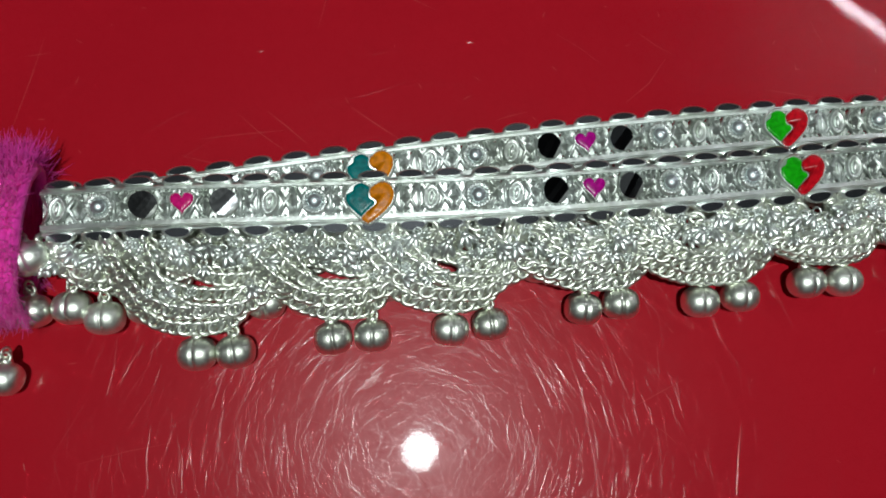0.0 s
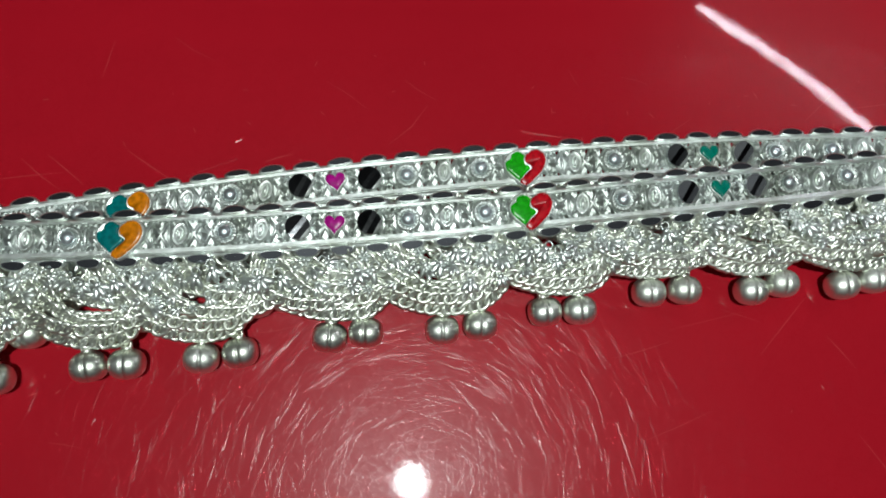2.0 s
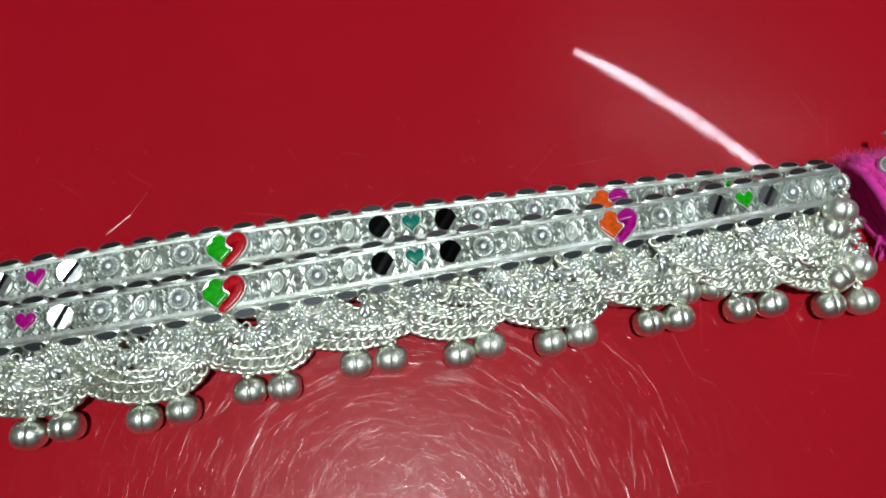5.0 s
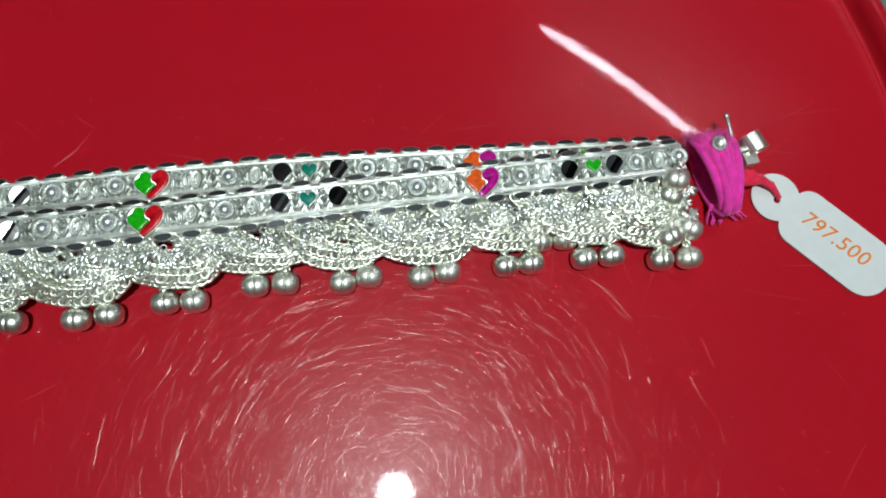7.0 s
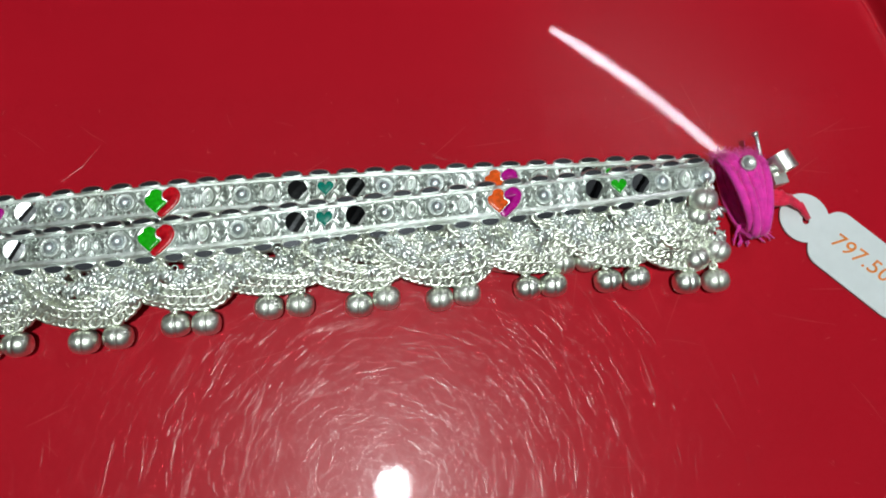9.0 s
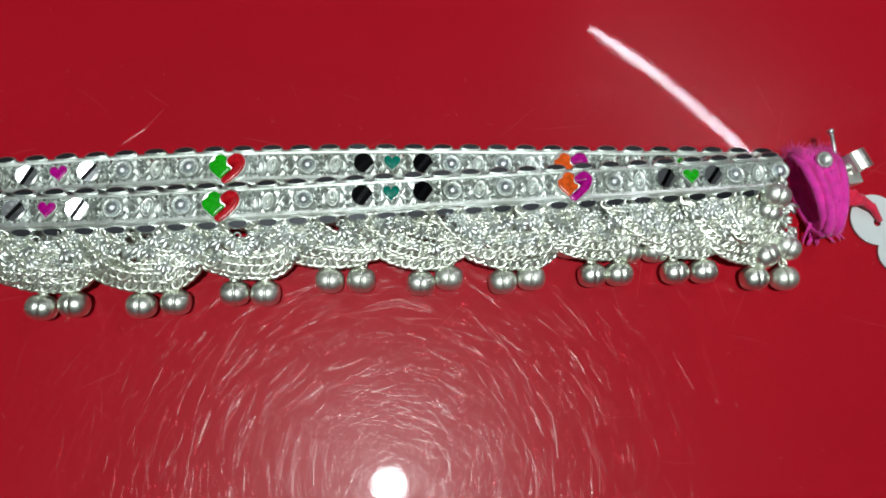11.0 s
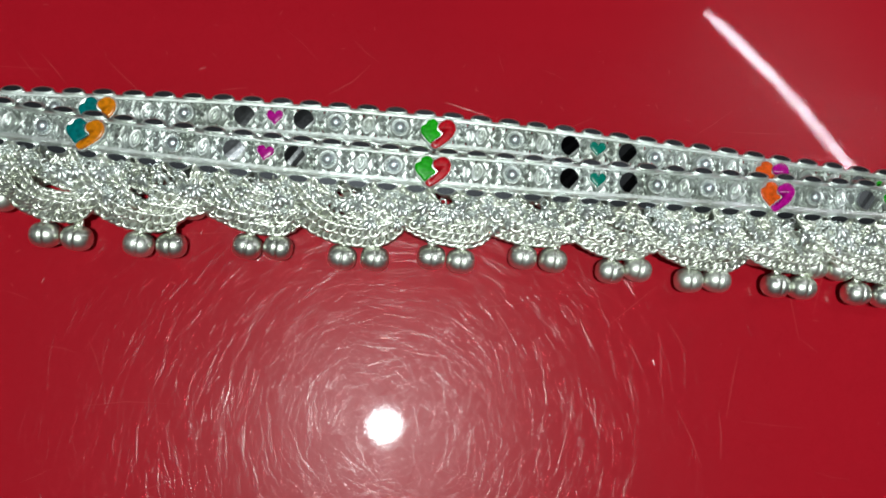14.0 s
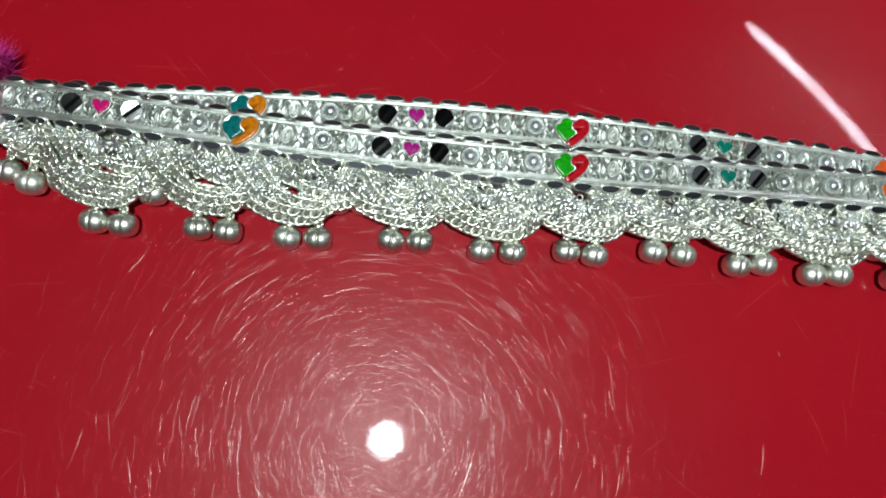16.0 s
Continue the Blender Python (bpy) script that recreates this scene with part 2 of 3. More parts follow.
# Added, unseen: a body for the lamp that replaces the camera's flash.
def added_pendant():
    t = thing("added_pendant", pose(FLASH_AT[0], FLASH_AT[1], FLASH_AT[2]), "unseen overhead lamp, added in place of the camera's flash", "lamp")
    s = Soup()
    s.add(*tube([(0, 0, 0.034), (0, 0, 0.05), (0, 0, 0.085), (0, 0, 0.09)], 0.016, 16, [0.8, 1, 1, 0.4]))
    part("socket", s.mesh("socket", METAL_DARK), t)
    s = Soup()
    s.add(*tube([(0, 0, 0.08), (0, 0, 0.3), (0, 0, 3.9 - FLASH_AT[2])], 0.004, 8))
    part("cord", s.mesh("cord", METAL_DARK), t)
    # Added shade blocks upward light; its lit inside draws the highlight's disc.
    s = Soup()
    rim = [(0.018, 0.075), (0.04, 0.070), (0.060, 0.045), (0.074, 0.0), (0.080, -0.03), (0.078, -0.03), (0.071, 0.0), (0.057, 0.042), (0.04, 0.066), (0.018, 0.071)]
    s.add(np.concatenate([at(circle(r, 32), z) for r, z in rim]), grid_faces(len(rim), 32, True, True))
    part("shade", s.mesh("shade", METAL_DARK), t, None, "added dark shade that keeps light off the ceiling and sizes the highlight")


added_pendant()


def streak_lamp():
    a, b = Vector(TUBE_A), Vector(TUBE_B)
    # Base and stem are unseen, added to carry the mirrored tube.
    foot = Vector((0.46, 0.34, GROUND))
    t = thing("streak_lamp", Matrix.Translation(foot), "slim lit tube, bowed to match the streak mirrored in the tray, on an added stand", "lamp")
    side = Vector((0, 0, 1)).cross(b - a).normalized()
    bow = [a.lerp(b, k / 12) + side * (0.0036 * (1 - (k / 6 - 1) ** 2)) - foot for k in range(13)]
    s = Soup()
    s.add(*tube([tuple(p) for p in bow], 0.0022, 12, [0.4, 0.75] + [1] * 11))
    part("light_tube", s.mesh("light_tube", TUBE_LIGHT), t, None, "glowing white tube")
    s = Soup()
    s.add(*tube([(0, 0, 0), (0, 0, 0.004), (0, 0, 0.012), (0, 0, 0.014)], 0.05, 32, [1, 1, 0.95, 0.4]))
    part("base", s.mesh("base", METAL_DARK), t)
    s = Soup()
    end = bow[-1]
    s.add(*tube([(0, 0, 0.012), (0, 0, 0.16), (-0.01, -0.02, 0.21), (end.x * 0.6, end.y * 0.6, end.z + 0.05), tuple(end)], 0.003, 10))
    part("stem", s.mesh("stem", METAL_DARK), t)


streak_lamp()


# ---- the tray ----
def scratches(kinds, mat, seed):
    """Thin burrs of scratched plastic, running in all directions over the floor."""
    rng = np.random.RandomState(seed)
    verts, count = [], 0
    for n, width, length, slope, power in kinds:
        mid = np.c_[rng.uniform(-138, 150, n), rng.uniform(-100, 34, n), np.zeros(n)]
        a = rng.uniform(0, np.pi, n)
        w = rng.uniform(*width, n) / 2
        ln = rng.uniform(*length, n) / 2
        sl = slope[0] + (slope[1] - slope[0]) * rng.uniform(0, 1, n) ** power
        bend = rng.normal(0, 0.06, n)
        d = np.c_[np.cos(a), np.sin(a), 0 * a]
        e = np.c_[-np.sin(a), np.cos(a), 0 * a]
        up = np.array([0, 0, 1.0])
        rows = []
        for q in (-1.0, 0.0, 1.0):
            c = mid + d * (ln * q)[:, None] + e * (ln * bend * q * q)[:, None] + up * 0.004
            ww = w * (0.35 if q else 1.0)
            rows += [c + e * ww[:, None], c + up * (sl * ww)[:, None], c - e * ww[:, None]]
        verts.append(np.stack(rows, 1).reshape(-1, 3))
        count += n
    quad = np.array([(3, 4, 1, 0), (4, 5, 2, 1), (6, 7, 4, 3), (7, 8, 5, 4)])
    faces = (quad[None] + 9 * np.arange(count)[:, None, None]).reshape(-1, 4)
    me = bpy.data.meshes.new("surface_wear")
    me.from_pydata((np.concatenate(verts) * MM).tolist(), [], faces.tolist())
    me.materials.append(mat)
    me.update()
    return me


def tray():
    x0, x1, y0, y1, r = -0.250, 0.169, -0.160, 0.160, 0.159
    base, nrm = [], []
    for cx, cy, a0 in ((x1 - r, y1 - r, 0), (x0 + r, y1 - r, 90), (x0 + r, y0 + r, 180), (x1 - r, y0 + r, 270)):
        for k in range(25):
            a = radians(a0 + 90 * k / 24)
            base.append((cx + r * math.cos(a), cy + r * math.sin(a)))
            nrm.append((math.cos(a), math.sin(a)))
    base, nrm = np.array(base), np.array(nrm)
    # a grip lip widens the rim along the far side
    wide = np.clip((base[:, 1] - 0.052) / 0.0025, 0, 1) * np.clip((0.098 - base[:, 1]) / 0.0025, 0, 1) * 0.0045

    def loop(off, z, grip=0.0):
        return np.c_[base + nrm * (off * MM + wide * grip)[:, None] if grip else base + nrm * off * MM, np.full(len(base), z * MM)]

    loops = [loop(-9, -3.6), loop(-2, -3.6), loop(1.5, -3.0), loop(3.4, 3.0), loop(4.4, 3.6, 1), loop(5.3, 3.7, 1), loop(5.5, 4.2, 1), loop(5.3, 4.9, 1),
             loop(4.4, 5.2, 1), loop(3.4, 5.2), loop(2.6, 4.8), loop(1.9, 2.0), loop(1.3, 0.2), loop(0.9, -0.3), loop(0.4, -0.3), loop(0, 0), loop(-0.5, 0.0)]
    t = thing("tray", pose(0, 0, 0), "glossy red plastic serving tray with scratched floor and low rim", "tray")
    n = len(base)
    s = Soup()
    s.add(np.concatenate(loops[2:]), grid_faces(len(loops) - 2, n))
    part("rim", s.mesh("rim", TRAY_RED), t)
    s = Soup()
    s.add(np.concatenate([loops[-1], loops[-1] - (0, 0, 3.0 * MM), loops[2]]), grid_faces(3, n) + [tuple(range(n)), tuple(range(2 * n, 3 * n))[::-1]])
    floor = part("tray_floor", s.mesh("tray_floor", TRAY_RED, False), t)
    fine = ((70000, (0.02, 0.036), (1.5, 8.0), (0.03, 0.17), 1.4), (2600, (0.035, 0.055), (3.0, 12.0), (0.04, 0.22), 1.2))
    tagged(part("surface_wear", scratches(fine, SCRATCHED, 3), floor, None, "fine scratches worn into the red plastic"), kind="stuff")
    deep = ((150, (0.07, 0.13), (4.0, 16.0), (0.05, 0.3), 1.0), (260, (0.10, 0.2), (0.4, 1.6), (0.05, 0.3), 1.0))
    tagged(part("deep_wear", scratches(deep, WHITENED, 6), floor, None, "single deeper scratches, whitened"), kind="stuff")
    return t


tray()


# ---- the anklets ----
def spline(xs, ys):
    """A smooth curve through stations, by polynomial fit."""
    c = np.polyfit(np.array(xs) / 100, ys, 5)
    d = np.polyder(c)
    return (lambda x: float(np.polyval(c, x / 100))), (lambda x: float(np.polyval(d, x / 100)) / 100)


class Lay:
    """How a band lies: its centre line in millimetres, its height and the lean of its face."""

    def __init__(self, xs, ys, z, lean):
        self.y, self.dy = spline(xs, ys)
        self.z, self.lean = z, lean

    def height(self, x):
        return self.z + 0.25 * math.sin(x / 23.0) - 1.2 * max(0.0, (abs(x) - 95) / 18)

    def m(self, x, v=0.0, h=0.0, turn=0.0):
        """The pose at a station x, v across the band, h above its face."""
        a = math.atan(self.dy(x))
        base = Matrix.Translation((x * MM, self.y(x) * MM, self.height(x) * MM)) @ Matrix.Rotation(a, 4, "Z") @ Matrix.Rotation(radians(self.lean), 4, "X")
        return base @ Matrix.Translation((0, v * MM, h * MM)) @ Matrix.Rotation(radians(turn), 4, "Z")

    def p(self, x, v, h):
        return self.m(x, v, h).translation


FRONT = Lay((-114, -92.5, -65.8, -32.1, 0, 32.3, 68.6, 92.4, 114), (-4.0, -3.2, -3.4, -2.0, 0.5, 2.3, 6.0, 7.9, 10.4), 7.7, 5)
BACK = Lay((-114, -92, -65, -32.1, 0.1, 32.2, 68.0, 92, 114), (-3.6, -1.2, 2.4, 6.1, 8.6, 9.9, 10.7, 11.3, 12.0), 5.1, 5)
END = 113.0


def beads_round(s, loop, r, z, count):
    """Milgrain: tiny beads set round a loop."""
    l = np.asarray(loop, float)
    d = np.r_[0, np.cumsum(np.linalg.norm(np.diff(np.r_[l, l[:1]], axis=0), axis=1))]
    c = np.r_[l, l[:1]]
    bv, bf = ball((r, r, r), 6, 4)
    for k in range(count):
        q = d[-1] * k / count
        s.add(np.asarray(bv) + (np.interp(q, d, c[:, 0]), np.interp(q, d, c[:, 1]), z), bf)


def rescale(s):
    s.v = [v * MM for v in s.v]
    return s


def make_rosette():
    s = Soup()
    s.add(*lathe_stack([at(circle(1.75), -0.3), at(circle(1.75), 0.25), at(circle(1.55), 0.42), at(circle(1.2), 0.38), at(circle(1.1), 0.2)]))
    beads_round(s, circle(1.52, 24), 0.2, 0.46, 20)
    for k in range(14):
        a = 2 * math.pi * k / 14
        s.add(*tube([(1.0 * math.cos(a), 1.0 * math.sin(a), 0.36), (1.35 * math.cos(a), 1.35 * math.sin(a), 0.5)], 0.09, 4))
    setting = rescale(s).mesh("rosette", SILVER)
    s = Soup()
    s.add(*ball((0.98, 0.98, 0.7), 14, 8), Matrix.Translation((0, 0, 0.35)))
    return setting, rescale(s).mesh("dome", SILVER_DOME)


def make_marquise():
    a = np.linspace(0, 2 * np.pi, 24, endpoint=False)
    out = np.c_[1.15 * np.cos(a) * (1 - 0.25 * np.abs(np.sin(a)) ** 3), 1.9 * np.sin(a)]
    s = Soup()
    s.add(*lathe_stack([at(out, -0.3), at(out, 0.22), at(out, 0.4, 0.86), at(out, 0.36, 0.62), at(out, 0.12, 0.5)]))
    beads_round(s, out * 0.86, 0.17, 0.42, 24)
    s.add(*ball((0.38, 0.95, 0.42), 8, 6), Matrix.Translation((0, 0, 0.2)))
    return rescale(s).mesh("marquise", SILVER)


def make_stud():
    """A four-sided pyramid with two small side petals."""
    s = Soup()
    s.add([(-0.95, 0, 0), (0, -0.95, 0), (0.95, 0, 0), (0, 0.95, 0), (0, 0, 0.75)], [(0, 1, 4), (1, 2, 4), (2, 3, 4), (3, 0, 4), (3, 2, 1, 0)])
    for v in (-1, 1):
        s.add([(-0.7, v * 1.5, 0), (0, v * 0.95, 0), (0.7, v * 1.5, 0), (0, v * 2.1, 0), (0, v * 1.5, 0.45)], [(0, 1, 4), (1, 2, 4), (2, 3, 4), (3, 0, 4), (3, 2, 1, 0)] if v > 0 else [(1, 0, 4), (2, 1, 4), (3, 2, 4), (0, 3, 4), (0, 1, 2, 3)])
    return rescale(s).mesh("stud", SILVER, False)


def make_disc():
    """A disc cut across by slanting mirror facets."""
    out = circle(2.05, 28, 1.0, 1.0)
    s = Soup()
    s.add(*lathe_stack([at(out, -0.3), at(out, 0.35), at(out, 0.5, 0.94)]))
    body = rescale(s).mesh("cut_disc", SILVER)
    s = Soup()
    d = np.array([math.cos(radians(52)), math.sin(radians(52))])
    e = np.array([-d[1], d[0]])
    cuts, z0 = (-1.95, -0.45, 0.35, 1.95), 0.38
    for i, tilt in enumerate((0.22, 0.12, 0.27)):
        a0, a1 = cuts[i], cuts[i + 1]
        row = [(a, math.sqrt(max(0.0, 1.96 ** 2 - a * a))) for a in np.linspace(a0, a1, 6)]
        rim = row + [(a, -w) for a, w in row[::-1]]
        top = [(*(e * a + d * w), z0 + tilt * (a - a0)) for a, w in rim]
        foot = [(x, y, 0.2) for x, y, _ in top]
        n = len(top)
        s.add(top + foot, [tuple(range(n))[::-1]] + [(k, (k + 1) % n, n + (k + 1) % n, n + k) for k in range(n)])
        z0 += tilt * (a1 - a0) - 0.03
    return body, rescale(s).mesh("facet", SILVER_CUT, False)


def heart_loop(w, h, n=40):
    a = np.linspace(0, 2 * np.pi, n, endpoint=False)
    x = 16 * np.sin(a) ** 3
    y = 13 * np.cos(a) - 5 * np.cos(2 * a) - 2 * np.cos(3 * a) - np.cos(4 * a)
    return np.c_[x / 32 * w, (y + 2.5) / 29 * h][::-1]


def make_small_heart():
    out = heart_loop(3.9, 3.7)
    s = Soup()
    s.add(*lathe_stack([at(out, -0.3), at(out, 0.4), at(out, 0.55, 0.94), at(out, 0.5, 0.84)]))
    beads_round(s, out * 0.93, 0.17, 0.55, 26)
    body = rescale(s).mesh("heart", SILVER)
    fill = {}
    for name, mat in (("pink", PINK), ("purple", PURPLE), ("sea", SEA), ("green", GREEN)):
        s = Soup()
        s.add(*lathe_stack([at(out, 0.4, 0.86), at(out, 0.66, 0.84), at(out, 0.74, 0.64), at(out, 0.76, 0.3)]))
        fill[name] = rescale(s).mesh("enamel", mat)
    return body, fill


LEAF_HALF = [(-0.3, 2.0), (-1.15, 2.5), (-2.0, 2.1), (-2.2, 1.4), (-2.9, 0.8), (-2.8, -0.3), (-2.0, -1.2), (-1.15, -2.0), (-0.85, -1.75), (-0.25, -1.0), (0.4, -0.25), (0.3, 0.2), (-0.2, 0.5), (-0.35, 1.2)]
COMMA_HALF = [(0.45, 2.2), (1.4, 2.8), (2.5, 2.3), (2.85, 1.1), (2.4, -0.4), (1.35, -1.75), (0.1, -2.95), (-0.5, -2.7), (-0.72, -2.15), (0.05, -1.2), (0.8, -0.3), (0.72, 0.3), (0.2, 0.65), (0.0, 1.4)]


def make_big_heart():
    out = smooth_loop([(0, 2.35), (-1.2, 3.0), (-2.5, 2.5), (-3.35, 0.9), (-3.0, -0.7), (-1.7, -2.2), (-0.1, -3.4), (1.7, -2.0), (3.1, 0.0), (3.3, 1.6), (2.5, 2.95), (1.3, 3.2)], 5)
    s = Soup()
    s.add(*lathe_stack([at(out, -0.5), at(out, 0.55), at(out, 0.75, 0.96), at(out, 0.78, 0.9), at(out, 0.7, 0.86)]))
    beads_round(s, out * 0.94, 0.19, 0.76, 46)
    s.v = [v * (1.14, 1.0, 1) for v in s.v]
    body = rescale(s).mesh("heart", SILVER)
    fill = {}
    for name, loop, mat in (("teal", LEAF_HALF, TEAL), ("amber", COMMA_HALF, ORANGE), ("green", LEAF_HALF, GREEN), ("red", COMMA_HALF, RED), ("coral", LEAF_HALF, CORAL), ("plum", COMMA_HALF, PURPLE)):
        l = smooth_loop(loop, 4)
        l = ((l - l.mean(0)) * 1.16 + l.mean(0)) * (1.1, 0.96)
        s = Soup()
        s.add(*lathe_stack([at(l, 0.6), at(l, 0.86, 0.97), at(l, 0.96, 0.88), at(l, 0.98, 0.7)]))
        fill[name] = rescale(s).mesh("enamel", mat)
    return body, fill


def make_lobe():
    """One scallop of the edge: a long low lens with a slanting mirror cut on top."""
    out = np.c_[circle(1.0, 20)[:, 0] * 2.2, np.where(circle(1.0, 20)[:, 1] > 0, 1.15, 0.5) * circle(1.0, 20)[:, 1]]
    s = Soup()
    slope = lambda k, z: np.c_[out * k, z - 0.42 * out[:, 1] * k]
    s.add(*lathe_stack([at(out, -0.6), slope(1.0, 0.12), slope(0.90, 0.22)]))
    body = rescale(s).mesh("edge_lobe", SILVER)
    cut = slope(0.80, 0.25)
    s = Soup()
    s.add(np.r_[cut, cut - (0, 0, 0.2)], [tuple(range(20))] + [(i, 20 + i, 20 + (i + 1) % 20, (i + 1) % 20) for i in range(20)])
    return body, rescale(s).mesh("cut", SILVER_EDGE, False)


def make_bell():
    """A hollow round bell of two halves, with a seam between them."""
    prof = []
    for k in range(15):
        a = math.pi * k / 14
        x, r = -2.8 * math.copysign(abs(math.cos(a)) ** 0.85, math.cos(a)), 2.48 * math.sin(a) ** 0.68
        prof.append((x, r))
    mid = [(-0.1, 2.49), (0.0, 2.33), (0.1, 2.49)]
    prof = [q for q in prof if q[0] < -0.3] + mid + [q for q in prof if q[0] > 0.3]
    a = np.linspace(0, 2 * np.pi, 28, endpoint=False)
    loops = [np.c_[np.full(28, x), max(r, 0.02) * np.cos(a), max(r, 0.02) * np.sin(a)] for x, r in prof]
    s = Soup()
    s.add(*lathe_stack(loops))
    body = rescale(s).mesh("bell", SILVER_BELL)
    s = Soup()
    s.add(*ring(at(circle(0.75, 14), 0), 0.26, 6), Matrix.Translation((0, 2.95, 0.7)))
    s.add(*ball((1.05, 0.8, 0.85), 10, 6), Matrix.Translation((0, 2.4, 0.3)))
    s.add(*ring(at(circle(0.7, 14), 0), 0.22, 6), Matrix.Translation((0, 3.7, 0.9)) @ Matrix.Rotation(1.1, 4, "Y"))
    return body, rescale(s).mesh("loop", SILVER_CHAIN)


def make_leaf():
    """A small cast leaf of three lobes that hangs under the edge."""
    s = Soup()
    for k in range(3):
        a = radians(-90 + (k - 1) * 38)
        s.add(*ball((0.66, 1.5, 0.5), 8, 6), Matrix.Translation((1.35 * math.cos(a), 1.35 * math.sin(a), 0.25 * (1 - abs(k - 1)))) @ Matrix.Rotation(a - math.pi / 2, 4, "Z"))
    s.add(*ball((0.8, 0.6, 0.55), 10, 6))
    s.add(*ring(at(circle(0.7, 12), 0), 0.2, 5), Matrix.Translation((0, 0.9, 0.1)))
    return rescale(s).mesh("leaf_charm", SILVER)


def make_blossom():
    s = Soup()
    for k in range(6):
        a = math.pi * k / 3
        s.add(*ball((0.5, 0.38, 0.35), 8, 5), Matrix.Rotation(a, 4, "Z") @ Matrix.Translation((0.75, 0, 0.1)))
    s.add(*ball((0.48, 0.48, 0.5), 8, 5), Matrix.Translation((0, 0, 0.25)))
    return rescale(s).mesh("blossom", SILVER)


ROSETTE, DOME = make_rosette()
MARQUISE, STUD, LEAF, BLOSSOM = make_marquise(), make_stud(), make_leaf(), make_blossom()
DISC, FACET = make_disc()
SMALL_HEART, SMALL_FILL = make_small_heart()
BIG_HEART, BIG_FILL = make_big_heart()
LOBE, LOBE_CUT = make_lobe()
BELL, BELL_LOOP = make_bell()

HEARTS = {"pink": -92.5, "TO": -65.6, "purple": -32.1, "GR": 0.0, "sea": 32.3, "CP": 68.4, "green": 92.4}
# what stands between the hearts: share of the way, and kind
RUN_A = ((0.27, "m"), (0.48, "r"), (0.65, "m"), (0.825, "d"))
RUN_B = ((0.175, "d"), (0.37, "r"), (0.57, "m"), (0.765, "r"))
RUN_C = ((0.17, "d"), (0.33, "r"), (0.48, "m"), (0.62, "r"), (0.77, "m"))
RUN_D = ((0.22, "d"), (0.46, "m"), (0.70, "r"))
RUN_E = ((0.34, "r"), (0.56, "m"), (0.78, "d"))


def stations():
    out = []
    runs = ((-92.5, -65.6, RUN_D), (-65.6, -32.1, RUN_A), (-32.1, 0.0, RUN_B), (0.0, 32.3, RUN_A), (32.3, 68.4, RUN_C), (68.4, 92.4, RUN_E))
    for a, b, run in runs:
        out += [(a + (b - a) * k, kind) for k, kind in run]
    out += [(-98.0, "d"), (-104.5, "r"), (-110.5, "m"), (97.0, "d"), (102.0, "r"), (107.0, "m"), (111.8, "r")]
    return sorted(out)


def chain_links(s, path, pitch=1.32, roll0=0.0):
    """Links of a curb chain along a path in millimetres."""
    p = np.asarray(path, float)
    d = np.r_[0, np.cumsum(np.linalg.norm(np.diff(p, axis=0), axis=1))]
    count = max(2, int(d[-1] / pitch))
    a = np.linspace(0, 2 * np.pi, 12, endpoint=False)
    lv, lf = ring(np.c_[1.18 * np.cos(a), 0.82 * np.sin(a), 0 * a], 0.4, 7)
    for k in range(count + 1):
        q = d[-1] * k / count
        c = Vector([float(np.interp(q, d, p[:, i])) for i in range(3)])
        c2 = Vector([float(np.interp(min(q + 0.4, d[-1]), d, p[:, i])) for i in range(3)])
        c1 = Vector([float(np.interp(max(q - 0.4, 0), d, p[:, i])) for i in range(3)])
        t = (c2 - c1).normalized()
        n = Vector((0, 0, 1)) - t * t.z
        n.normalize()
        b = n.cross(t)
        m = Matrix((t, b, n)).transposed().to_4x4()
        m = Matrix.Translation(c) @ m @ Matrix.Rotation(0.42 + 0.14 * math.sin(k * 2.1 + roll0), 4, "X") @ Matrix.Rotation(0.42, 4, "Z")
        s.add(lv, lf, m)


def swag(x0, y0, z0, x1, y1, z1, depth_y, z_low, skew, rng):
    """A hanging chain between two points of the edge, slack towards its low middle."""
    pts = []
    for k in range(33):
        q = -1 + 2 * k / 32
        x = x0 + (x1 - x0) * (k / 32) + skew * (1 - q * q)
        top = y0 + (y1 - y0) * k / 32
        w = (1 - abs(q) ** 2.9)
        zt = z0 + (z1 - z0) * k / 32
        pts.append((x, top + (depth_y - top) * w, zt + (z_low - zt) * w ** 0.7 + 0.9 * (-q) * (1 - q * q) + rng.uniform(-0.05, 0.05)))
    return pts


